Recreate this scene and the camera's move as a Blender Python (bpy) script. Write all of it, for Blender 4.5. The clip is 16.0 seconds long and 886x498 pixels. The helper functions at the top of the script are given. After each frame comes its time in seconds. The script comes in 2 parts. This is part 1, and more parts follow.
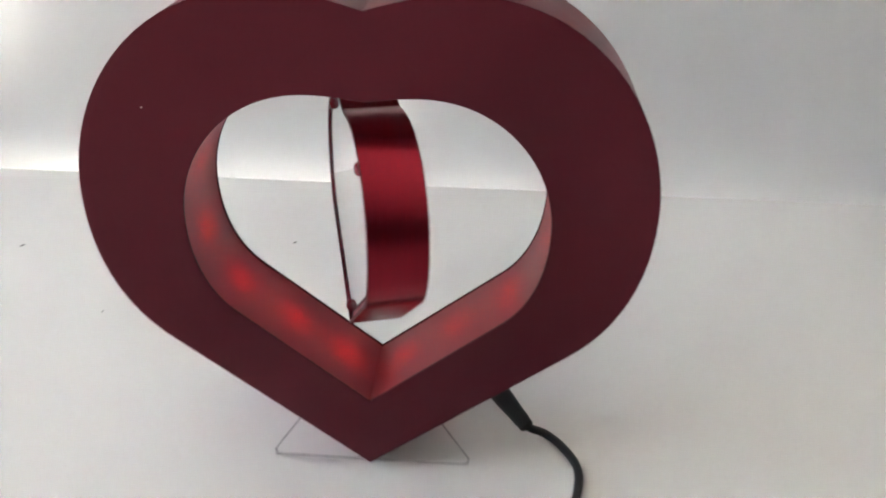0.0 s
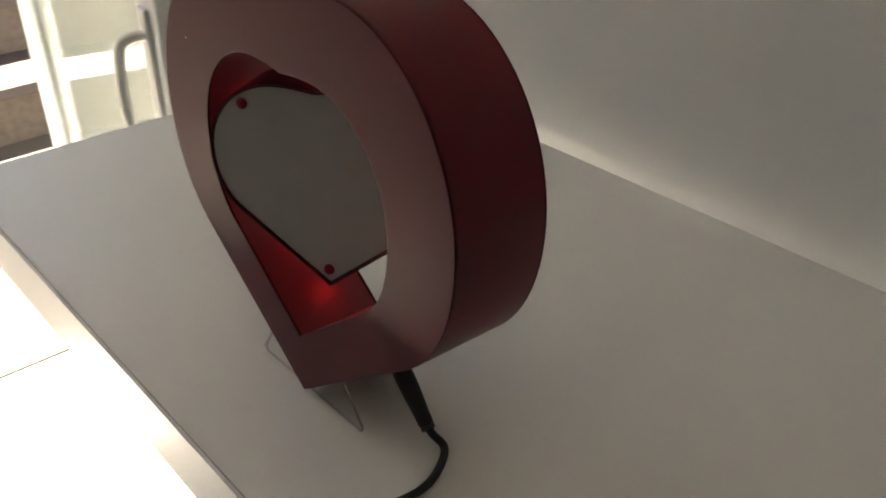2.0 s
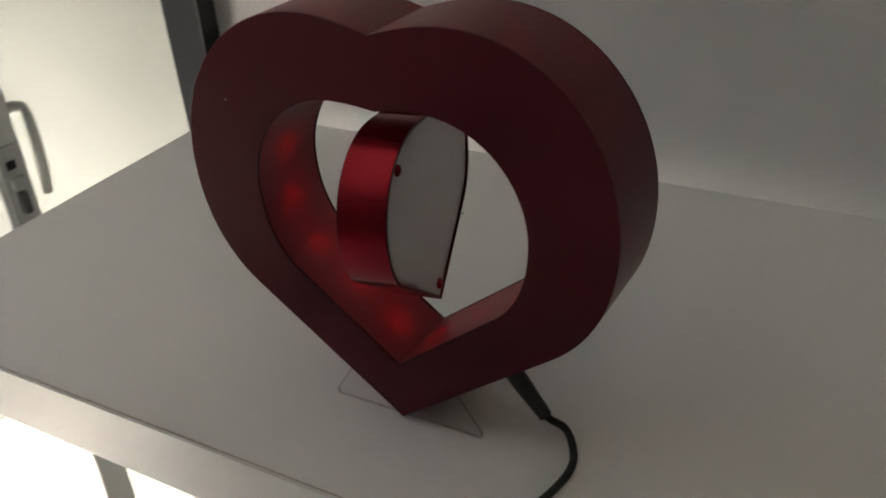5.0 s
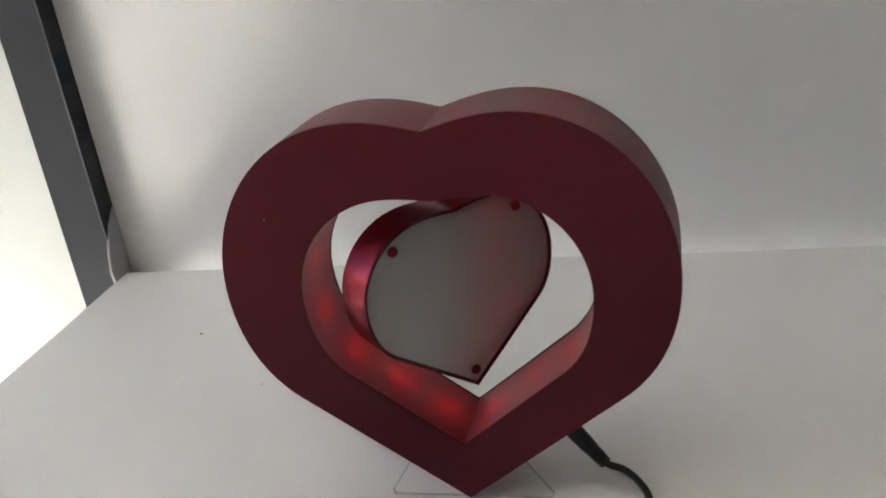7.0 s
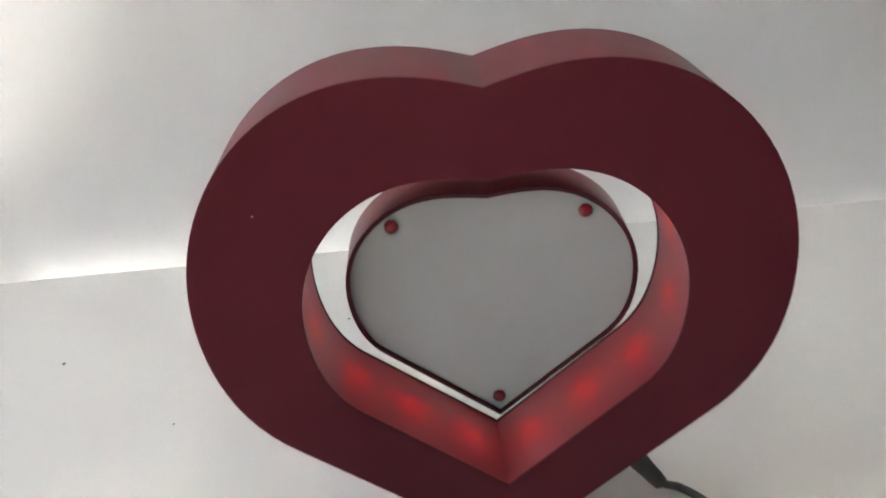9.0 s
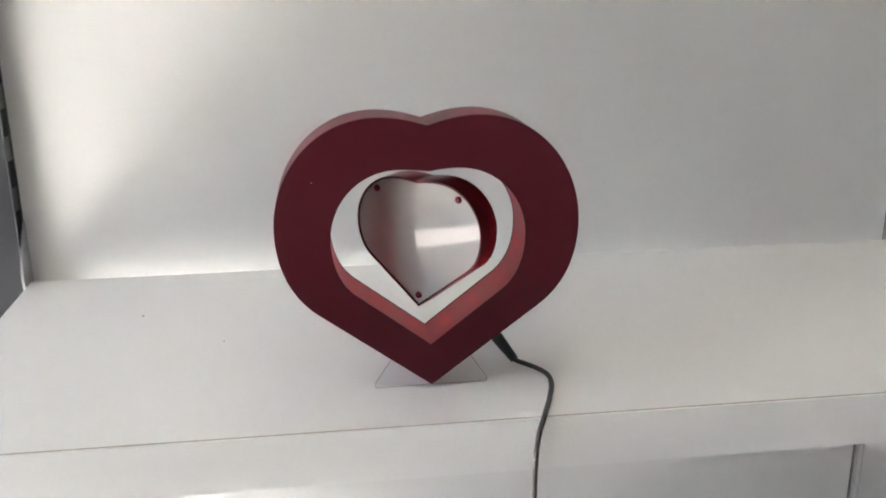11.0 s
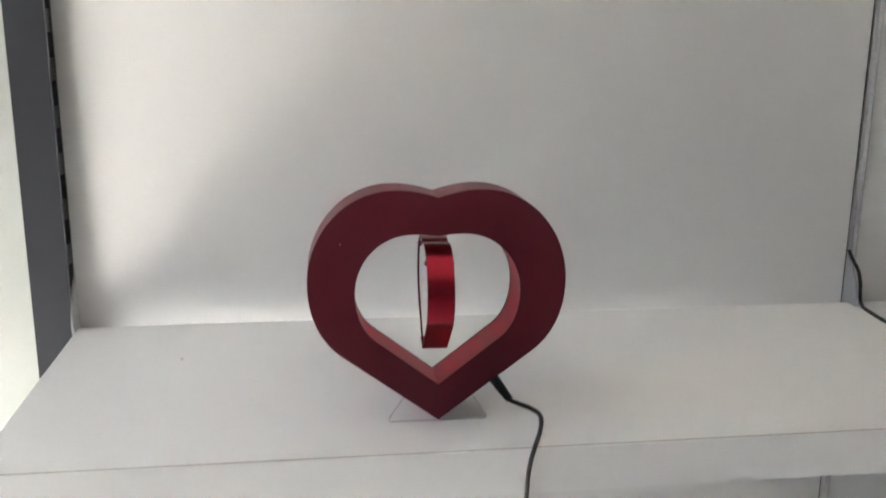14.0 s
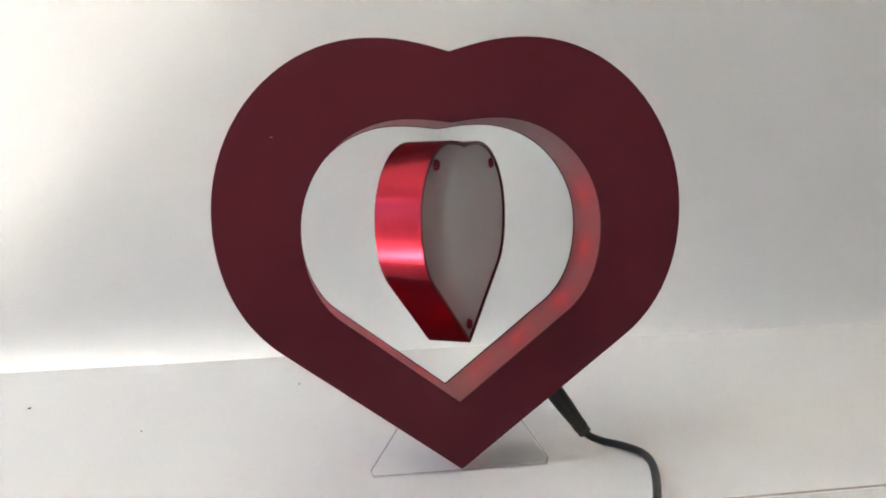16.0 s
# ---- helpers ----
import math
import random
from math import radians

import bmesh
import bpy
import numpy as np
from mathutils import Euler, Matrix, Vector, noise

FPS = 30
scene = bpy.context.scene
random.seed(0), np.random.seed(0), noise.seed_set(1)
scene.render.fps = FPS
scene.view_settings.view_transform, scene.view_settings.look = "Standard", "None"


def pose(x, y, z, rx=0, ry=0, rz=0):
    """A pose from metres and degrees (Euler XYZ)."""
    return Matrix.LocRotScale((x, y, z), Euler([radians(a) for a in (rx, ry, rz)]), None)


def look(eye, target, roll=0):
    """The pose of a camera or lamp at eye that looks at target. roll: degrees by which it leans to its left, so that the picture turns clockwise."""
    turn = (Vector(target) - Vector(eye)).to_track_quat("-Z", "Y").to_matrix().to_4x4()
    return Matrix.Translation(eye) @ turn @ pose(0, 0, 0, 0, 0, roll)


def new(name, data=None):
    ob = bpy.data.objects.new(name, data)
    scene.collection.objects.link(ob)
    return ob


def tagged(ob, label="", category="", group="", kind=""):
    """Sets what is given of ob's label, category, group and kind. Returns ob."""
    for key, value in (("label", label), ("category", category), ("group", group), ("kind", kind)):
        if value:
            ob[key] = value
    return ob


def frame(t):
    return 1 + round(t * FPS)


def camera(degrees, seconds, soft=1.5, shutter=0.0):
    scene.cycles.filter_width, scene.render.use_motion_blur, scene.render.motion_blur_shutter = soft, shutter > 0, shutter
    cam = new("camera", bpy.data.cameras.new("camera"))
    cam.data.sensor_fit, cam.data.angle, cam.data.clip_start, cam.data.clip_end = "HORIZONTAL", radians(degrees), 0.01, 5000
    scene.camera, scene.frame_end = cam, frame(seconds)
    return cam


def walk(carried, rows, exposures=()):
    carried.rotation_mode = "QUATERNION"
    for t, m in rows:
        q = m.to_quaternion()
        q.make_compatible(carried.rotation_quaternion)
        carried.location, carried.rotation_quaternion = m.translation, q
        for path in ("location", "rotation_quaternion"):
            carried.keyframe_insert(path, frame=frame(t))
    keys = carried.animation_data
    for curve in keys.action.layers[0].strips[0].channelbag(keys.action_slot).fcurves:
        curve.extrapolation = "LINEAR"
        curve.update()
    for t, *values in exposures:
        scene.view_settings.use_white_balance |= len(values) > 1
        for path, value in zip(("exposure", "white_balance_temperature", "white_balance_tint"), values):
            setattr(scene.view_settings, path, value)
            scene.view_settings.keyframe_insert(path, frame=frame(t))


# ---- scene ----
cam = camera(50.4, 16.0, soft=1.8, shutter=0.4)
PATH = [
    (0, (0.0467, -0.3115, 0.2778), (-0.0540, 1.4474, -0.6689), 1.07),
    (0.5, (0.1538, -0.3497, 0.2884), (-0.3826, 1.3367, -0.6435), 0.09),
    (1, (0.2337, -0.3455, 0.2985), (-0.5370, 1.1991, -0.7114), -0.15),
    (1.5, (0.2869, -0.2505, 0.2974), (-0.7606, 1.0941, -0.7488), -0.46),
    (2, (0.3205, -0.1758, 0.2996), (-0.9935, 0.9215, -0.735), -0.95),
    (2.5, (0.3522, -0.1419, 0.3244), (-1.079, 0.783, -0.723), -3.0),
    (3, (0.3640, -0.1322, 0.3308), (-1.056, 0.774, -0.748), -3.07),
    (3.5, (0.3661, -0.1395, 0.3354), (-1.041, 0.781, -0.747), -3.17),
    (3.7, (0.3612, -0.1374, 0.3295), (-1.040, 0.787, -0.758), -3.33),
    (5.8, (0.1566, -0.3688, 0.3122), (-0.392, 1.352, -0.547), -7.09),
    (6, (0.1671, -0.3536, 0.3127), (-0.3595, 1.4017, -0.4885), -7.46),
    (6.5, (0.1526, -0.3891, 0.3217), (-0.3696, 1.3790, -0.4537), -8.31),
    (7, (0.1085, -0.3764, 0.3116), (-0.3811, 1.3947, -0.4779), -8.48),
    (7.5, (0.0908, -0.3529, 0.3045), (-0.3504, 1.4250, -0.4984), -7.74),
    (8, (0.0489, -0.3034, 0.2794), (-0.3213, 1.4770, -0.5530), -7.45),
    (8.5, (0.0097, -0.2649, 0.2873), (-0.1699, 1.5173, -0.6022), -6.45),
    (9, (-0.0232, -0.2886, 0.2883), (0.0038, 1.4989, -0.6083), -5.05),
    (9.5, (-0.0537, -0.3505, 0.2760), (0.1249, 1.4900, -0.4862), -3.63),
    (9.7, (-0.0716, -0.3805, 0.2619), (0.182, 1.462, -0.475), -3.0),
    (11.8, (-0.0721, -0.7407, 0.3358), (0.142, 1.171, -0.210), 0.2),
    (12, (-0.0699, -0.7487, 0.3338), (0.1416, 1.1650, -0.2076), -0.08),
    (12.5, (-0.0749, -0.7535, 0.3426), (0.1486, 1.1586, -0.1992), 0.50),
    (13, (-0.0806, -0.7572, 0.3389), (0.1460, 1.1571, -0.1942), 0.67),
    (13.5, (-0.0860, -0.7534, 0.3425), (0.1403, 1.1577, -0.2023), 0.58),
    (14, (-0.0975, -0.7488, 0.3412), (0.1575, 1.1762, -0.1375), 0.42),
    (14.5, (-0.1070, -0.6706, 0.2949), (0.2355, 1.2730, -0.0295), -0.10),
    (15, (-0.0806, -0.4901, 0.1618), (0.3251, 1.4587, -0.0327), -2.16),
    (15.5, (-0.0845, -0.4251, 0.1466), (0.2676, 1.5345, -0.0423), -1.59),
    (16, (-0.0728, -0.4224, 0.1475), (0.2305, 1.5452, -0.0432), -1.58),
]
EXPOSURES = [(0, 5.11, 6550, 13), (0.5, 4.63, 6550, 13), (1, 4.05, 6550, 13), (1.5, 3.91, 6830, 13), (2, 3.61, 7800, 13), (2.5, 3.06, 8100, 13), (3.7, 2.49, 8300, 13), (5.6, 4.03, 6750, 13), (6.3, 4.53, 6650, 13), (7, 4.49, 6650, 13), (8, 4.73, 6600, 13), (9, 4.99, 6600, 13), (9.6, 5.19, 6600, 13), (12, 4.78, 6600, 13), (14, 4.76, 6600, 13), (14.6, 4.86, 6600, 13), (15.4, 5.16, 6650, 13), (16, 5.26, 6650, 13)]
walk(cam, [(t, look(eye, target, roll)) for t, eye, target, roll in PATH], EXPOSURES)

# ---- light ----
SUN_WAY = Vector((0.40, 0.06, -0.90)).normalized()
world = bpy.data.worlds.new("world")
scene.world = world
world.use_nodes = True
sky = world.node_tree.nodes.new("ShaderNodeTexSky")
sky.sky_type, sky.sun_disc = "NISHITA", False
sky.sun_elevation = math.asin(-SUN_WAY.z)
sky.sun_rotation = math.atan2(-SUN_WAY.x, -SUN_WAY.y)
world.node_tree.links.new(sky.outputs[0], world.node_tree.nodes["Background"].inputs[0])
world.node_tree.nodes["Background"].inputs[1].default_value = 0.02
sun = new("sun", bpy.data.lights.new("sun", "SUN"))
sun.data.energy, sun.data.angle, sun.data.color = 5.0, radians(0.6), (1.0, 0.98, 0.95)
sun.rotation_mode = "QUATERNION"
sun.rotation_quaternion = SUN_WAY.to_track_quat("-Z", "Y")

# ---- materials ----
def material(name, base, rough=0.5, metal=0.0, vary=0.06, scale=40.0, bump=0.02, coat=0.0, spec=0.5, fine=600.0):
    m = bpy.data.materials.new(name)
    m.use_nodes = True
    nt = m.node_tree
    b = nt.nodes["Principled BSDF"]
    b.inputs["Roughness"].default_value, b.inputs["Metallic"].default_value = rough, metal
    b.inputs["Coat Weight"].default_value, b.inputs["Coat Roughness"].default_value = coat, 0.03
    b.inputs["Specular IOR Level"].default_value = spec
    co = nt.nodes.new("ShaderNodeTexCoord")
    big, small = nt.nodes.new("ShaderNodeTexNoise"), nt.nodes.new("ShaderNodeTexNoise")
    big.inputs["Scale"].default_value, big.inputs["Detail"].default_value = scale, 5.0
    small.inputs["Scale"].default_value, small.inputs["Detail"].default_value = fine, 3.0
    ramp = nt.nodes.new("ShaderNodeMix")
    ramp.data_type = "RGBA"
    ramp.inputs["A"].default_value = (*[c * (1 - vary) for c in base], 1)
    ramp.inputs["B"].default_value = (*[min(1, c * (1 + vary)) for c in base], 1)
    for n in (big, small):
        nt.links.new(co.outputs["Object"], n.inputs["Vector"])
    nt.links.new(big.outputs["Fac"], ramp.inputs["Factor"])
    nt.links.new(ramp.outputs["Result"], b.inputs["Base Color"])
    ro = nt.nodes.new("ShaderNodeMapRange")
    ro.inputs["To Min"].default_value, ro.inputs["To Max"].default_value = rough * 0.85, min(1, rough * 1.15)
    nt.links.new(big.outputs["Fac"], ro.inputs["Value"])
    nt.links.new(ro.outputs["Result"], b.inputs["Roughness"])
    bp = nt.nodes.new("ShaderNodeBump")
    bp.inputs["Strength"].default_value, bp.inputs["Distance"].default_value = bump, 0.001
    nt.links.new(small.outputs["Fac"], bp.inputs["Height"])
    nt.links.new(bp.outputs["Normal"], b.inputs["Normal"])
    return m


def glass(name, colour, rough=0.0, ior=1.49):
    m = bpy.data.materials.new(name)
    m.use_nodes = True
    b = m.node_tree.nodes["Principled BSDF"]
    b.inputs["Base Color"].default_value = (*colour, 1)
    b.inputs["Roughness"].default_value, b.inputs["IOR"].default_value = rough, ior
    b.inputs["Transmission Weight"].default_value = 1.0
    return m


def glow(name, colour, strength):
    m = bpy.data.materials.new(name)
    m.use_nodes = True
    b = m.node_tree.nodes["Principled BSDF"]
    b.inputs["Base Color"].default_value = (*colour, 1)
    b.inputs["Emission Color"].default_value = (*colour, 1)
    b.inputs["Emission Strength"].default_value = strength
    return m


def translucent(name, base, rough, share):
    m = material(name, base, rough, vary=0.08, scale=60, bump=0.01)
    nt = m.node_tree
    t, mix = nt.nodes.new("ShaderNodeBsdfTranslucent"), nt.nodes.new("ShaderNodeMixShader")
    t.inputs["Color"].default_value = (0.80, 0.04, 0.08, 1)
    mix.inputs["Fac"].default_value = share
    nt.links.new(nt.nodes["Principled BSDF"].outputs[0], mix.inputs[1])
    nt.links.new(t.outputs[0], mix.inputs[2])
    nt.links.new(mix.outputs[0], nt.nodes["Material Output"].inputs["Surface"])
    return m


RED_SATIN = material("red_satin_lacquer", (0.099, 0.0172, 0.0255), 0.30, vary=0.05, scale=30, bump=0.008, spec=0.14)
RED_SATIN.node_tree.nodes["Principled BSDF"].inputs["Specular Tint"].default_value = (1.0, 0.62, 0.66, 1)
RED_BAND = material("red_satin_band", (0.145, 0.015, 0.024), 0.38, vary=0.05, scale=30, bump=0.008, spec=0.25)
RED_EDGE = material("dark_red_edge", (0.075, 0.012, 0.017), 0.45, spec=0.25)
RED_METAL = material("red_anodised_metal", (0.27, 0.015, 0.030), 0.25, metal=0.9, vary=0.05, bump=0.02)
RED_LINING = translucent("red_translucent_lining", (0.22, 0.045, 0.055), 0.36, 0.26)
RED_CAP = material("red_plastic_cap", (0.17, 0.006, 0.014), 0.2, coat=0.5)
GREY_PLATE = material("grey_photo_plate", (0.39, 0.39, 0.385), 0.04, vary=0.03, scale=25, bump=0.001, coat=0.7, spec=0.6)
LED_GLOW = glow("red_led", (1.0, 0.06, 0.14), 0.9)
ACRYLIC = glass("clear_acrylic", (0.99, 0.99, 0.99), 0.0, 1.25)
am = ACRYLIC.node_tree
at, ax = am.nodes.new("ShaderNodeBsdfTransparent"), am.nodes.new("ShaderNodeMixShader")
ax.inputs["Fac"].default_value = 0.08
am.links.new(at.outputs[0], ax.inputs[1])
am.links.new(am.nodes["Principled BSDF"].outputs[0], ax.inputs[2])
am.links.new(ax.outputs[0], am.nodes["Material Output"].inputs["Surface"])
ACRYLIC_EDGE = material("cut_acrylic_edge", (0.30, 0.29, 0.29), 0.3, vary=0.1, scale=80)
em = ACRYLIC_EDGE.node_tree
et, ex = em.nodes.new("ShaderNodeBsdfTransparent"), em.nodes.new("ShaderNodeMixShader")
ex.inputs["Fac"].default_value = 0.17
em.links.new(et.outputs[0], ex.inputs[1])
em.links.new(em.nodes["Principled BSDF"].outputs[0], ex.inputs[2])
em.links.new(ex.outputs[0], em.nodes["Material Output"].inputs["Surface"])
DOOR_GLASS = glass("green_tinted_glass", (0.92, 0.97, 0.94), 0.02, 1.45)
SHELF_WHITE = material("white_melamine", (0.80, 0.79, 0.77), 0.34, vary=0.015, scale=12, bump=0.004, fine=700)
SHELF_EDGE = material("white_edge_band", (0.78, 0.78, 0.78), 0.4, vary=0.02, scale=15, bump=0.006)
PANEL_WHITE = material("white_powder_coat", (0.74, 0.74, 0.73), 0.5, vary=0.012, scale=6, bump=0.006, fine=800)
UPRIGHT_GREY = material("dark_grey_steel", (0.033, 0.036, 0.042), 0.6, vary=0.08, scale=30, spec=0.2)
SLOT_SHADE = material("slot_hole_shade", (0.034, 0.036, 0.040), 0.8, spec=0.05)
FLANGE_GREY = material("grey_slotted_steel", (0.032, 0.034, 0.038), 0.22, vary=0.06, scale=30, spec=0.6)
UPRIGHT_LIP = material("mid_grey_lip", (0.14, 0.14, 0.145), 0.4, vary=0.1, scale=30)
UPRIGHT_LIGHT = material("light_grey_steel", (0.55, 0.55, 0.55), 0.4, vary=0.04)
SLOT_BLACK = material("slot_shadow_black", (0.02, 0.02, 0.022), 0.7)
STEEL_PALE = material("pale_grey_bracket", (0.42, 0.42, 0.42), 0.35, metal=0.3)
RUBBER = material("black_rubber", (0.022, 0.020, 0.020), 0.45, vary=0.15, scale=120)
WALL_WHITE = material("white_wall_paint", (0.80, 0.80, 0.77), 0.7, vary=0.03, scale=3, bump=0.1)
# white wall colour lowered, as bounce from the sunlit floor overbrightens it
WALL_PALE = material("toned_down_wall", (0.50, 0.51, 0.49), 0.7, vary=0.03, scale=3, bump=0.1)
# unseen walls: grey chosen to reduce the room's bounced fill light
WALL_LOW_BOUNCE = material("low_bounce_wall", (0.34, 0.34, 0.33), 0.7, vary=0.05, scale=3, bump=0.1)
FLOOR_TILE = material("cream_floor_tile", (0.76, 0.74, 0.70), 0.35, vary=0.10, scale=5, bump=0.05)
# cream tile darkened in its colour to offset strong sun and exposure
OUT_TILE = material("exposure_darkened_tile", (0.092, 0.080, 0.066), 0.6, vary=0.22, scale=6, bump=0.1)
GROUT = material("grey_grout", (0.30, 0.27, 0.23), 0.8, vary=0.1)
STEP_STONE = material("brown_granite_step", (0.13, 0.105, 0.085), 0.7, vary=0.55, scale=45, bump=0.2, fine=300)
# tread colour likewise held low, so full sun doesn't burn it out
TREAD_STONE = material("pale_granite_tread", (0.080, 0.065, 0.060), 0.6, vary=0.35, scale=60, bump=0.2, fine=300)
FRAME_WHITE = material("white_door_frame", (0.80, 0.82, 0.81), 0.35, vary=0.03)
LOCK_STEEL = material("steel_lock", (0.66, 0.67, 0.66), 0.4, metal=0.3)
HANDLE_GREY = material("grey_handle", (0.62, 0.62, 0.60), 0.35, metal=0.3)
THRESHOLD = material("brown_threshold", (0.055, 0.047, 0.034), 0.6, vary=0.2, scale=50)
SEAM = material("brown_glue_seam", (0.50, 0.44, 0.39), 0.7, vary=0.2, scale=90)
CRUMB = material("dark_crumb", (0.04, 0.035, 0.03), 0.8)
DUST = material("pale_dust", (0.7, 0.65, 0.62), 0.9)


# ---- building helpers ----
def empty(name, m):
    ob = new(name)
    ob.empty_display_size = 0.02
    ob.matrix_world = m
    return ob


def part(name, bm, mat, parent=None, label="", at=None, bevel=0.0, smooth=False):
    me = bpy.data.meshes.new(name)
    bmesh.ops.recalc_face_normals(bm, faces=bm.faces[:])
    if smooth:
        for f in bm.faces:
            f.smooth = True
    bm.to_mesh(me)
    bm.free()
    if smooth:
        me.set_sharp_from_angle(angle=radians(32))
    me.materials.append(mat)
    ob = new(name, me)
    if at is not None:
        ob.matrix_world = at
    if parent:
        ob.parent = parent
    if label:
        ob["label"] = label
    if bevel:
        b = ob.modifiers.new("bevel", "BEVEL")
        b.width, b.segments, b.limit_method, b.angle_limit = bevel, 2, "ANGLE", radians(35)
    return ob


def box(x0, x1, y0, y1, z0, z1, bm=None):
    bm = bm or bmesh.new()
    bmesh.ops.create_cube(bm, size=1.0, matrix=Matrix.Translation(((x0 + x1) / 2, (y0 + y1) / 2, (z0 + z1) / 2)) @ Matrix.Diagonal((x1 - x0, y1 - y0, z1 - z0, 1)))
    return bm


def prism(outline, d0, d1, axis="y", bm=None):
    """A plate from an outline in the two other axes, from d0 to d1 along axis."""
    bm = bm or bmesh.new()
    put = {"y": lambda a, b, d: (a, d, b), "x": lambda a, b, d: (d, a, b), "z": lambda a, b, d: (a, b, d)}[axis]
    f = [bm.verts.new(put(a, b, d0)) for a, b in outline]
    r = [bm.verts.new(put(a, b, d1)) for a, b in outline]
    n = len(f)
    bm.faces.new(f)
    bm.faces.new(r[::-1])
    for i in range(n):
        bm.faces.new((f[i], r[i], r[(i + 1) % n], f[(i + 1) % n]))
    return bm


def band(outline, d0, d1, bm=None, steps=1):
    """An open band along a closed outline, standing along y."""
    bm = bm or bmesh.new()
    rows = [[bm.verts.new((a, d0 + (d1 - d0) * k / steps, b)) for a, b in outline] for k in range(steps + 1)]
    n = len(outline)
    for p, q in zip(rows, rows[1:]):
        for i in range(n):
            bm.faces.new((p[i], q[i], q[(i + 1) % n], p[(i + 1) % n]))
    return bm


def ring(outer, inner, d0, d1):
    """A plate with a hole: two outlines of equal count, from d0 to d1 along y."""
    bm = bmesh.new()
    loops = [[bm.verts.new((a, d, b)) for a, b in o] for d in (d0, d1) for o in (outer, inner)]
    n = len(outer)
    for p, q in ((0, 1), (1, 3), (3, 2), (2, 0)):
        for i in range(n):
            bm.faces.new((loops[p][i], loops[p][(i + 1) % n], loops[q][(i + 1) % n], loops[q][i]))
    return bm


def tube(points, radius, sides=12, sub=8):
    """A round cord along a smooth line through points."""
    bm = bmesh.new()
    p = [Vector(q) for q in points]
    line = []
    for i in range(len(p) - 1):
        a, b, c, d = p[max(i - 1, 0)], p[i], p[i + 1], p[min(i + 2, len(p) - 1)]
        for k in range(sub):
            t = k / sub
            line.append(0.5 * ((2 * b) + (c - a) * t + (2 * a - 5 * b + 4 * c - d) * t * t + (3 * b - a - 3 * c + d) * t ** 3))
    line.append(p[-1])
    rows, up = [], Vector((0.3, 0.2, 0.93))
    for i, q in enumerate(line):
        way = (line[min(i + 1, len(line) - 1)] - line[max(i - 1, 0)]).normalized()
        side = way.cross(up).normalized()
        up = side.cross(way).normalized()
        rows.append([bm.verts.new(q + radius * (math.cos(2 * math.pi * k / sides) * side + math.sin(2 * math.pi * k / sides) * up)) for k in range(sides)])
    for a, b in zip(rows, rows[1:]):
        for k in range(sides):
            bm.faces.new((a[k], a[(k + 1) % sides], b[(k + 1) % sides], b[k]))
    bm.faces.new(rows[0])
    bm.faces.new(rows[-1][::-1])
    return bm


def lathe(profile, m, sides=20):
    """A turned body: (radius, height) pairs about local z, placed by m."""
    bm = bmesh.new()
    rows = [[bm.verts.new(m @ Vector((r * math.cos(2 * math.pi * k / sides), r * math.sin(2 * math.pi * k / sides), h))) for k in range(sides)] for r, h in profile]
    for a, b in zip(rows, rows[1:]):
        for k in range(sides):
            bm.faces.new((a[k], a[(k + 1) % sides], b[(k + 1) % sides], b[k]))
    bm.faces.new(rows[0][::-1])
    bm.faces.new(rows[-1])
    return bm


# ---- heart outlines, as half-curves from the notch to the tip ----
def bezier(a, b, c, d, n):
    return [tuple((1 - t) ** 3 * p + 3 * (1 - t) ** 2 * t * q + 3 * (1 - t) * t * t * r + t ** 3 * s for p, q, r, s in zip(a, b, c, d)) for t in (i / n for i in range(n))]


def heart(notch, top, side, turn, tip):
    """top: x, z of the lobe's crown; side: x, z of the widest place; turn: x, z where the straight flank starts."""
    k = (top[1] - notch)
    half = bezier((0, notch), (top[0] * 0.33, notch + 0.55 * k), (top[0] * 0.62, top[1]), top, 10)
    half += bezier(top, (top[0] + 0.6 * (side[0] - top[0]), top[1]), (side[0], side[1] + 0.52 * (top[1] - side[1])), side, 20)
    half += bezier(side, (side[0], side[1] - 0.41 * (side[1] - turn[1])), (turn[0] + 0.68 * (side[0] - turn[0]), turn[1] + 0.225 * (side[1] - turn[1])), turn, 12)
    half += [(turn[0] * (1 - i / 6), turn[1] + (tip - turn[1]) * i / 6) for i in range(6)]
    return half + [(0, tip)] + [(-x, z) for x, z in half[:0:-1]]


OUTER = heart(0.1965, (0.036, 0.2030), (0.1097, 0.124), (0.080, 0.0605), 0.002)
OPENING = heart(0.1640, (0.021, 0.1659), (0.0703, 0.116), (0.0545, 0.0755), 0.034)


def inset(outline, d):
    """The outline moved inwards by d (outwards where d is negative)."""
    n, out = len(outline), []
    for i in range(n):
        a, b, c = Vector(outline[i - 1]), Vector(outline[i]), Vector(outline[(i + 1) % n])
        u, v = (b - a).normalized(), (c - b).normalized()
        w = Vector((u.y + v.y, -u.x - v.x))
        w = w.normalized() / max(0.55, math.cos(u.angle(v) / 2))
        out.append((b.x - w.x * -d, b.y - w.y * -d))
    return out


# ---- the room ----
FLOOR_Z, CEIL_Z, DOOR_X, WALL_Y = -0.95, 1.7, -1.50, 0.62
DOOR_Y0, DOOR_Y1 = -0.90, 0.43


def structure(ob, label, category):
    return tagged(ob, label, category, kind="structure")


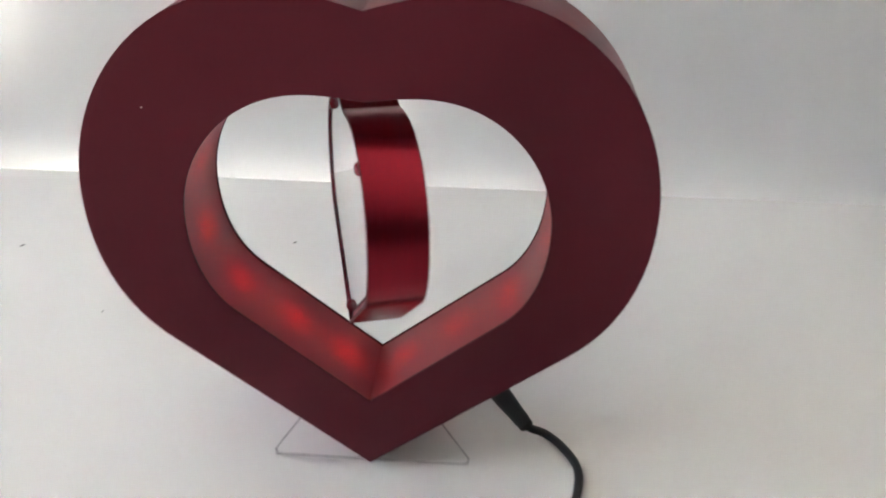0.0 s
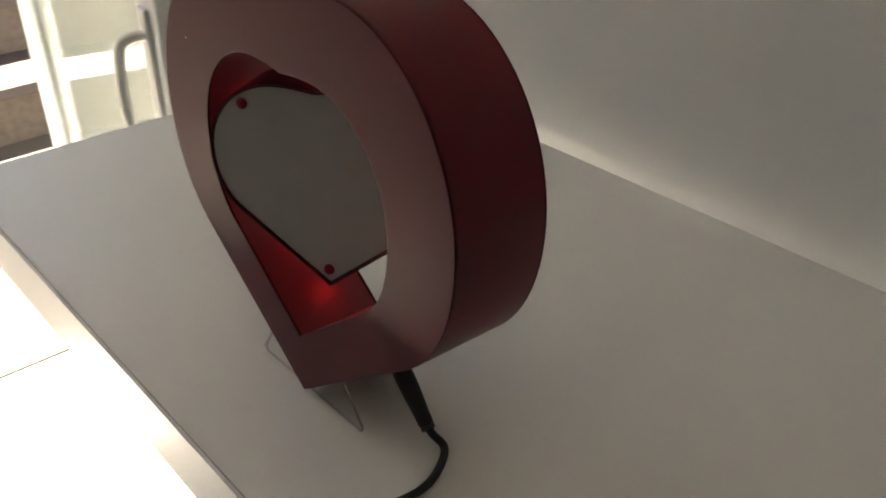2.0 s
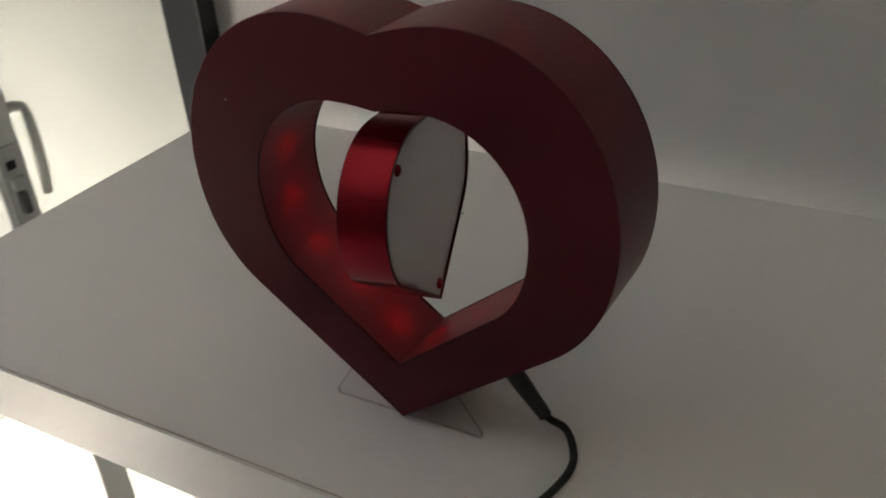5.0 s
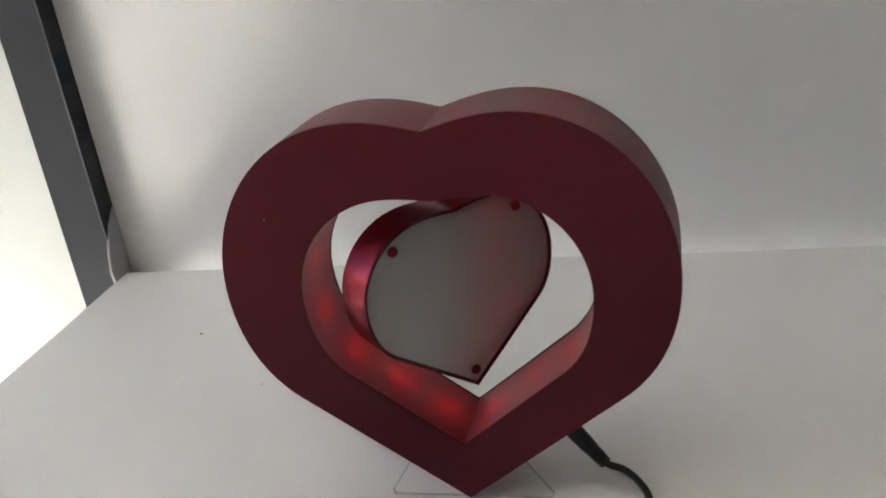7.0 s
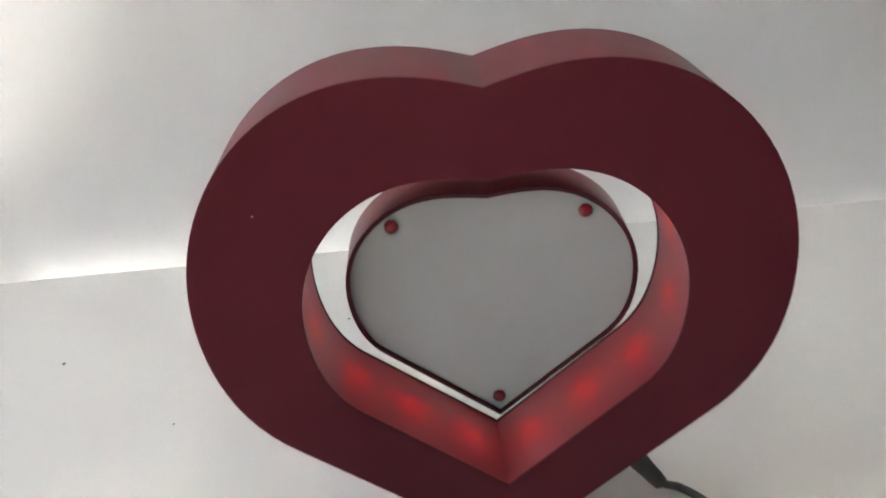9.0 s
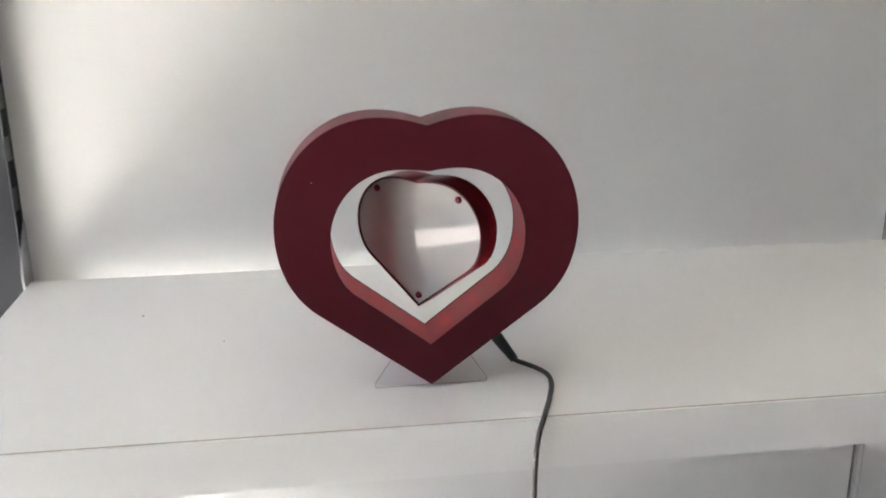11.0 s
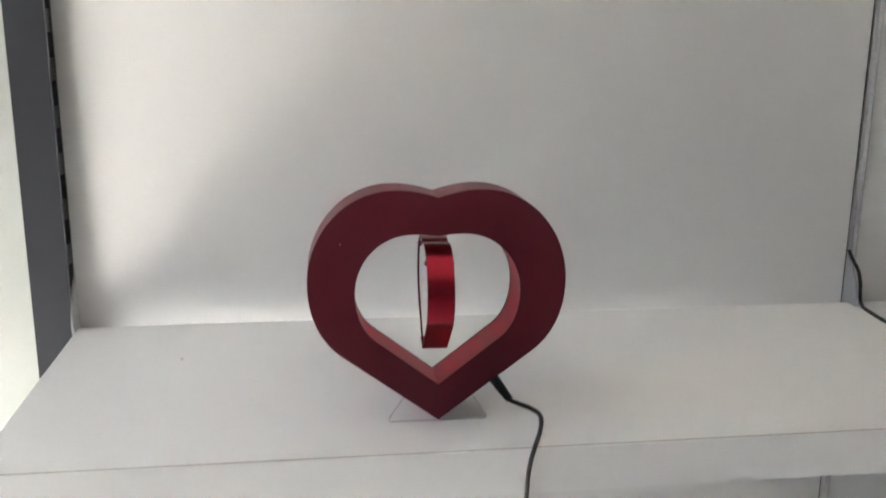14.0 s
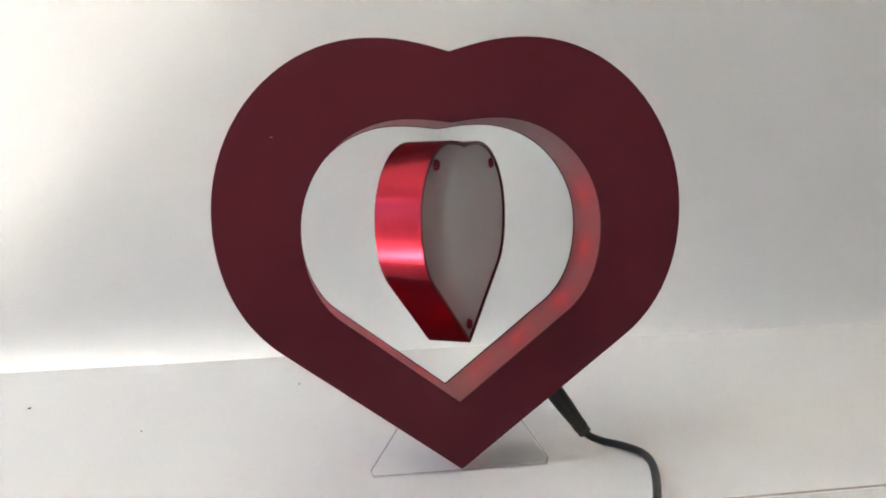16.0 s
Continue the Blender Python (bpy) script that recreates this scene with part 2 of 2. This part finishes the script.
structure(part("floor", box(-1.50, 4.5, -5.2, 0.74, FLOOR_Z - 0.1, FLOOR_Z - 0.004), GROUT), "pale tiled shop floor in sun by the door", "floor")
structure(part("ceiling", box(-1.6, 4.6, -5.3, 0.74, CEIL_Z, CEIL_Z + 0.1), WALL_WHITE), "plain white painted ceiling", "ceiling")
structure(part("wall_north", box(-1.6, 4.6, WALL_Y, WALL_Y + 0.12, FLOOR_Z, CEIL_Z), WALL_PALE), "plain wall behind the shelving, toned down against sun bounce", "wall")
structure(part("wall_east", box(4.5, 4.62, -5.2, WALL_Y, FLOOR_Z, CEIL_Z), WALL_LOW_BOUNCE), "plain unseen wall, greyed to cut bounce light", "wall")
structure(part("wall_south", box(-1.6, 4.6, -5.3, -5.2, FLOOR_Z, CEIL_Z), WALL_LOW_BOUNCE), "plain unseen wall, greyed to cut bounce light", "wall")
west = bmesh.new()
box(-1.6, DOOR_X, -5.2, DOOR_Y0, FLOOR_Z, CEIL_Z, west)
box(-1.6, DOOR_X, DOOR_Y1, WALL_Y, FLOOR_Z, CEIL_Z, west)
box(-1.6, DOOR_X, DOOR_Y0, DOOR_Y1, 1.15, CEIL_Z, west)
# unseen overhang, added outside to limit how far the sun falls indoors
box(-2.02, -1.6, -5.2, -0.28, 1.15, 1.30, west)
structure(part("wall_west", west, WALL_WHITE), "white wall with a doorway to the steps and an added sun-blocking overhang", "wall")
ground = structure(part("ground", box(-400, -1.501, -400, 400, FLOOR_Z - 0.2, FLOOR_Z - 0.006), GROUT), "grey jointed ground outside the shop", "ground")

# ---- shelving bay ----
X0, X1, YF, YB, TH = -0.370, 0.552, -0.0565, 0.2985, 0.041


def shelf(name, x0, x1, z, label):
    s = empty(name, pose(0, 0, z))
    part("board", box(x0, x1, YF + 0.001, YB, -0.008, 0), SHELF_WHITE, s, bevel=0.0008)
    part("front_lip", box(x0, x1, YF + 0.001, YF + 0.016, -TH, -0.008), SHELF_WHITE, s)
    for ex in (x0, x1 - 0.014):
        part("end_lip", box(ex, ex + 0.014, YF + 0.016, YB, -TH, -0.008), SHELF_WHITE, s)
    part("front_edge", box(x0, x1, YF - 0.001, YF + 0.001, -TH + 0.0006, -0.0006), SHELF_EDGE, s, "white edge band along the front")
    part("edge_seam", box(x0, x1, YF + 0.0008, YF + 0.0014, -0.0012, 0.0001), SEAM, s, "thin brown glue line of the edge band")
    return tagged(s, label, "shelf", group="shelving boards")


shelf("shelf", X0, X1, 0, "white melamine shelf board carrying the red heart")
shelf("shelf", X0, X1, -0.45, "white melamine shelf board below the heart's shelf")
shelf("shelf", X1 + 0.002, X1 + 0.92, 0, "white melamine shelf board of the neighbouring bay")
PANEL_Y = 0.3095


def back_panel(x0, x1, z0, z1):
    p = empty("back_panel", pose(0, 0, 0))
    part("sheet", box(x0, x1, PANEL_Y, PANEL_Y + 0.0015, z0, z1), PANEL_WHITE, p)
    for fx in (x0, x1 - 0.0015):
        part("side_flange", box(fx, fx + 0.0015, PANEL_Y + 0.0015, PANEL_Y + 0.014, z0, z1), PANEL_WHITE, p)
    for fz in (z0, z1 - 0.0015):
        part("end_flange", box(x0 + 0.0015, x1 - 0.0015, PANEL_Y + 0.0015, PANEL_Y + 0.014, fz, fz + 0.0015), PANEL_WHITE, p)
    return tagged(p, "white back panel of the shelving, softly lit", "panel", group="back panels")


for px0, px1 in ((-0.3722, 0.5470), (0.5600, 1.47)):
    back_panel(px0, px1, -0.455, 0.95)
    back_panel(px0, px1, -0.94, -0.459)


def dark_upright(x0, x1, y0):
    """A folded steel channel: front face, two side flanges, dark plates as slot holes along the flange beside the
    panel.
    """
    u = empty("upright", pose(x0, y0, FLOOR_Z))
    w = x1 - x0
    part("front_face", box(0, w, 0, 0.002, 0, 1.9), UPRIGHT_GREY, u, bevel=0.0006)
    part("side_flange", box(0, 0.002, 0.002, 0.036, 0, 1.9), UPRIGHT_GREY, u)
    part("slotted_flange", box(w - 0.002, w, 0.002, 0.036, 0, 1.9), FLANGE_GREY, u, "glossy dark grey flange with slots")
    part("front_lip", box(w - 0.0003, w + 0.0004, -0.0003, 0.0012, 0, 1.9), UPRIGHT_LIP, u, "thin lip of lighter grey")
    # matte dark plates on the flange give the shade inside the slot holes
    for k in range(37):
        part("slot", box(w - 0.001, w + 0.0003, 0.0045, 0.0195, 0, 0.026), SLOT_SHADE, u, at=Matrix.Translation((0, 0, 0.047 + 0.05 * k)))
    return tagged(u, "dark grey slotted steel shelving upright", "upright", group="shelving uprights")


def light_upright(x0, x1, y0):
    u = empty("upright", pose(x0, y0, FLOOR_Z))
    w = x1 - x0
    part("post", box(0, w - 0.002, 0.010, 0.03, 0, 1.9), UPRIGHT_LIGHT, u, bevel=0.001)
    part("edge_strip", box(w - 0.002, w, 0.004, 0.03, 0, 1.9), UPRIGHT_LIGHT, u)
    # black strip paints in the recess's shade at the panel edge
    part("shade_strip", box(-0.0045, -0.0003, 0.012, 0.03, 0, 1.9), SLOT_BLACK, u, "black strip for the shaded recess beside the panel")
    return tagged(u, "light grey steel shelving upright", "upright", group="shelving uprights")


dark_upright(-0.4145, -0.3733, 0.2886)
light_upright(0.5515, 0.5595, 0.3025)


def bracket(x, name_label, mat):
    rim = [(0.3085, -0.04), (0.3085, 0.060), (0.296, 0.048), (0.284, 0.028), (0.279, 0.010), (0.280, 0.0), (0.286, -0.04)]
    b = part("shelf_bracket", prism(rim, x - 0.0012, x + 0.0012, "x"), mat, bevel=0.0004)
    return tagged(b, name_label, "bracket", group="shelf brackets")


bracket(-0.3716, "pale grey curved steel bracket at the shelf's end", STEEL_PALE)
bracket(0.5496, "grey steel bracket between two shelf boards", STEEL_PALE)

# ---- heart frame ----
LEAN = -1.9
DEPTH = 0.0460
frame_thing = empty("heart_frame", pose(-0.001, 0.0022, 0.0, LEAN))
tagged(frame_thing, "glossy red heart-shaped display frame with glowing inner rim", "display frame")
LINING = inset(OPENING, -0.0004)
part("front_panel", ring(OUTER, OPENING, 0, 0.0014), RED_SATIN, frame_thing, bevel=0.0003)
part("back_panel", ring(OUTER, OPENING, DEPTH - 0.0014, DEPTH), RED_SATIN, frame_thing, bevel=0.0003)
part("outer_band", ring(OUTER, inset(OUTER, 0.002), 0.0014, DEPTH - 0.0014), RED_BAND, frame_thing, smooth=True)
part("inner_lining", band(LINING, 0.0014, DEPTH - 0.0014), RED_LINING, frame_thing, "translucent red rim lit from behind", smooth=True)


def along(outline, wish):
    """Points and outward ways every `wish` metres along the lower half of an outline."""
    out, run = [], wish * 0.5
    tip = min(range(len(outline)), key=lambda i: outline[i][1])
    for way in (1, -1):
        i, run = tip, -0.016
        while outline[i % len(outline)][1] < 0.135:
            a, b = Vector(outline[i % len(outline)]), Vector(outline[(i + way) % len(outline)])
            step = (b - a).length
            while run + step > 0:
                q = a + (b - a) * (-run / step)
                n = Vector((b.y - a.y, a.x - b.x)).normalized() * way
                out.append((q, n))
                run -= wish
            run += step
            i += way
    return out


for q, n in along(LINING, 0.028):
    o = Vector((q.x, DEPTH / 2, q.y)) + 0.0085 * Vector((n.x, 0, n.y)) * (1 if (Vector((q.x, q.y - 0.11)).dot(n) > 0) else -1)
    aim = Vector((q.x, DEPTH / 2, q.y)) - o
    part("led", lathe([(0.0022, 0), (0.0022, 0.001), (0.0012, 0.0016)], Matrix.Translation(o) @ aim.to_track_quat("Z", "Y").to_matrix().to_4x4(), 10), LED_GLOW, frame_thing)
part("dust_speck", lathe([(0.0004, 0), (0.0003, 0.0003)], Matrix.Translation((-0.0817, -0.0003, 0.159)), 6), DUST, frame_thing, "pale speck of dust")

# clear cradle under the tip
cradle = [(-0.0425, 0.0), (0.0405, 0.0), (0.0415, 0.003), (0.0285, 0.0228), (0.0, 0.0012), (-0.0295, 0.0236), (-0.0435, 0.003)]
stand = part("acrylic_stand", prism(cradle, 0.004, 0.0072), ACRYLIC)
stand.visible_shadow = False
rim_line = [(x, z + 0.0002) for x, z in cradle]
part("cut_edge", ring(inset(rim_line, -0.0002), inset(rim_line, 0.0003), 0.0062, 0.0074), ACRYLIC_EDGE, stand, "greyish cut edge of the acrylic")
tagged(stand, "clear acrylic cradle stand under the heart's tip", "stand")

# ---- spinning heart ----
SPIN_AT = (-0.0012, 0.029)
S = 0.742
SMALL = [(x * 0.775, 0.0580 + (z - 0.034) * S) for x, z in heart(0.1640, (0.021, 0.1659), (0.0703, 0.117), (0.0558, 0.0795), 0.034)]
HALF = 0.0109
spin_thing = empty("spinning_heart", pose(*SPIN_AT, 0))
tagged(spin_thing, "small red metal heart with blank grey plates, turning in the opening", "photo heart")
part("rim", ring(SMALL, inset(SMALL, 0.0016), -HALF, HALF), RED_METAL, spin_thing, "brushed red metal rim", smooth=True)
for side in (-1, 1):
    part("edge_trim", ring(inset(SMALL, 0.0002), inset(SMALL, 0.0014), side * HALF - 0.0003, side * HALF + 0.0003), RED_EDGE, spin_thing, "dark red edge round the plate")
for side in (-1, 1):
    y0, y1 = side * (HALF - 0.0006), side * (HALF - 0.0026)
    plate = part("face_plate", prism(inset(SMALL, 0.0018), min(y0, y1), max(y0, y1)), GREY_PLATE, spin_thing, "blank glossy grey plate")
    for sx, sz in ((-0.0352, 0.1448), (0.0352, 0.1448), (0.0, 0.0672)):
        m = Matrix.Translation((sx, y0, sz)) @ (Vector((0, side, 0)).to_track_quat("Z", "Y").to_matrix().to_4x4())
        part("screw_cap", lathe([(0.0026, -0.0005), (0.0026, 0.0008), (0.0021, 0.0016), (0.0011, 0.0021)], m, 16), RED_CAP, plate, "round red screw cap", smooth=True)

# ---- cables ----
power = empty("power_cable", pose(0, 0, 0))
tagged(power, "black power cable with barrel plug hanging over the shelf's edge", "cable")
PLUG_A, PLUG_B = Vector((0.0475, 0.025, 0.0345)), Vector((0.0645, 0.026, 0.0105))
pm = Matrix.Translation(PLUG_A) @ (PLUG_B - PLUG_A).to_track_quat("Z", "Y").to_matrix().to_4x4()
L = (PLUG_B - PLUG_A).length
part("plug", lathe([(0.0044, 0), (0.0046, L * 0.25), (0.0043, L * 0.55), (0.0036, L * 0.88), (0.0037, L * 0.9), (0.0036, L)], pm, 20), RUBBER, power, "black moulded barrel plug", smooth=True)
for k in range(3):
    part("strain_relief", lathe([(0.0034, L + 0.0012 * k), (0.0034, L + 0.0012 * k + 0.0007)], pm, 16), RUBBER, power)
part("cord", tube([PLUG_B - 0.002 * (PLUG_B - PLUG_A).normalized(), (0.068, 0.0265, 0.0065), (0.0755, 0.0275, 0.0026), (0.083, 0.019, 0.0022), (0.0885, 0.006, 0.0022), (0.0875, -0.010, 0.0022), (0.081, -0.032, 0.0022), (0.0735, -0.052, 0.0024), (0.070, -0.0605, 0.001), (0.0665, -0.0625, -0.010), (0.0645, -0.0625, -0.03), (0.064, -0.063, -0.08), (0.066, -0.066, -0.30), (0.07, -0.08, -0.80), (0.08, -0.10, -0.944), (0.20, -0.16, -0.9475), (0.6, -0.2, -0.9475)], 0.0019), RUBBER, power, smooth=True)
side_cable = part("cable", tube([(0.546, 0.302, 0.066), (0.5485, 0.296, 0.056), (0.5535, 0.290, 0.044), (0.5560, 0.286, 0.028), (0.5565, 0.283, 0.009), (0.554, 0.272, 0.0025), (0.550, 0.249, 0.0023), (0.547, 0.20, 0.0023), (0.548, 0.10, 0.0023), (0.553, -0.03, 0.0023)], 0.0022), RUBBER, smooth=True)
tagged(side_cable, "thin black cable lying along the shelf board's end", "cable")

# ---- crumbs ----
for cx, cy, r in ((-0.242, 0.184, 0.0007), (-0.076, 0.204, 0.0006), (-0.164, 0.114, 0.0004)):
    tagged(part("crumb", lathe([(r, 0), (r * 1.1, r * 0.5), (r * 0.5, r)], pose(cx, cy, 0.0, 0, 0, 40) @ Matrix.Diagonal((1.5, 0.8, 1, 1)), 7), CRUMB), "tiny dark crumb on the white shelf", "crumb", group="crumbs")

# ---- door and outside ----
door = empty("glass_door", pose(-0.66, 0.257, FLOOR_Z, 0, 0, 173.5))
tagged(door, "white framed glass door standing open, with handles and lock", "door")
DW, DT = 0.835, 0.038
part("lock_stile", box(0, 0.07, -DT / 2, DT / 2, 0.01, 2.05), FRAME_WHITE, door, bevel=0.003)
part("hinge_stile", box(DW - 0.07, DW, -DT / 2, DT / 2, 0.01, 2.05), FRAME_WHITE, door, bevel=0.003)
part("bottom_rail", box(0.07, DW - 0.07, -DT / 2 + 0.002, DT / 2 - 0.002, 0.01, 0.045), FRAME_WHITE, door, bevel=0.003)
part("top_rail", box(0.07, DW - 0.07, -DT / 2 + 0.002, DT / 2 - 0.002, 1.96, 2.05), FRAME_WHITE, door, bevel=0.003)
for gy in (-DT / 2 + 0.006, DT / 2 - 0.010):
    bead = bmesh.new()
    for gx in (0.07, DW - 0.082):
        box(gx, gx + 0.012, gy, gy + 0.004, 0.045, 1.96, bead)
    part("glazing_bead", bead, FRAME_WHITE, door)
pane = part("pane", box(0.07, DW - 0.07, -0.004, 0.004, 0.045, 1.96), DOOR_GLASS, door)
pane.visible_shadow = False
plate = part("lock_plate", box(-0.003, 0, -0.013, 0.013, 0.775, 0.885), LOCK_STEEL, door, "steel lock plate in the edge")
part("latch", box(-0.011, -0.003, -0.007, 0.007, 0.838, 0.85), LOCK_STEEL, plate)
part("hook_bolt", box(-0.012, -0.003, -0.004, 0.004, 0.808, 0.832), UPRIGHT_LIP, plate)
part("keyhole", box(-0.0045, -0.003, -0.005, 0.005, 0.859, 0.868), SLOT_BLACK, plate)
for side in (-1, 1):
    y = side * DT / 2
    handle = part("handle", tube([(0.035, y, 0.908), (0.035, y + side * 0.022, 0.908), (0.037, y + side * 0.034, 0.900), (0.040, y + side * 0.038, 0.875), (0.043, y + side * 0.039, 0.83), (0.045, y + side * 0.036, 0.795)], 0.0065), HANDLE_GREY, door, "grey curved door handle", smooth=True)
    part("handle_plate", box(0.022, 0.048, min(y, y + side * 0.006), max(y, y + side * 0.006), 0.81, 0.94), HANDLE_GREY, handle, bevel=0.002)
jamb = structure(part("door_jamb", box(DOOR_X - 0.20, DOOR_X + 0.015, DOOR_Y1 - 0.035, DOOR_Y1, FLOOR_Z, 1.15), FRAME_WHITE, bevel=0.003), "white door jamb in sun", "door frame")
structure(part("threshold", box(DOOR_X - 0.050, DOOR_X + 0.016, DOOR_Y0, DOOR_Y1 - 0.035, FLOOR_Z - 0.004, FLOOR_Z + 0.006), THRESHOLD, bevel=0.002), "brown stone threshold strip in the doorway", "threshold")
stairs = structure(empty("stairs", pose(-2.65, 0, FLOOR_Z)), "brown granite steps outside in the sun", "stairs")
for k in range(6):
    part("riser", box(-0.30 * k - 0.9, -0.30 * k - 0.03, -3, 3, 0.19 * k, 0.19 * k + 0.155), STEP_STONE, stairs)
    part("tread", box(-0.30 * k - 0.36, -0.30 * k, -3, 3, 0.19 * k + 0.155, 0.19 * k + 0.19), TREAD_STONE, stairs, "pale worn granite tread", bevel=0.004)

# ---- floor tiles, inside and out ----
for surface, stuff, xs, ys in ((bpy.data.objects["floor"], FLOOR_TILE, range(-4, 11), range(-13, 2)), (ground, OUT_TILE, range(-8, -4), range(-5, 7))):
    tile_me = None
    for i in xs:
        for j in ys:
            x, y = 0.30 + i * 0.40 + (0.0 if surface is not ground else -0.03), 0.2 + j * 0.40
            if surface is not ground and (x - 0.2 < -1.62):
                continue
            if tile_me is None:
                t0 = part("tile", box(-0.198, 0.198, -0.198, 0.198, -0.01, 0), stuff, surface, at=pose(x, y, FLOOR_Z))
                tile_me = t0.data
            else:
                t0 = new("tile", tile_me)
                t0.matrix_world = pose(x, y, FLOOR_Z)
                t0.parent = surface

SPIN = [(0, 107), (0.5, 89.5), (1, 71), (1.5, 53), (2, 30), (2.5, 5), (3, -12), (3.5, -31), (4.3, -58), (5.2, -86), (6, -112), (6.5, -124.7), (7, -134.5), (7.5, -146), (8, -157), (8.5, -170), (9, -181), (9.5, -189.5), (10.5, -210), (11.5, -229), (12.5, -247.7), (13.5, -264), (14.5, -279), (15.25, -291), (16, -302)]


def motions():
    walk(spin_thing, [(t, pose(*SPIN_AT, 0, 0, 0, a)) for t, a in SPIN])


motions()
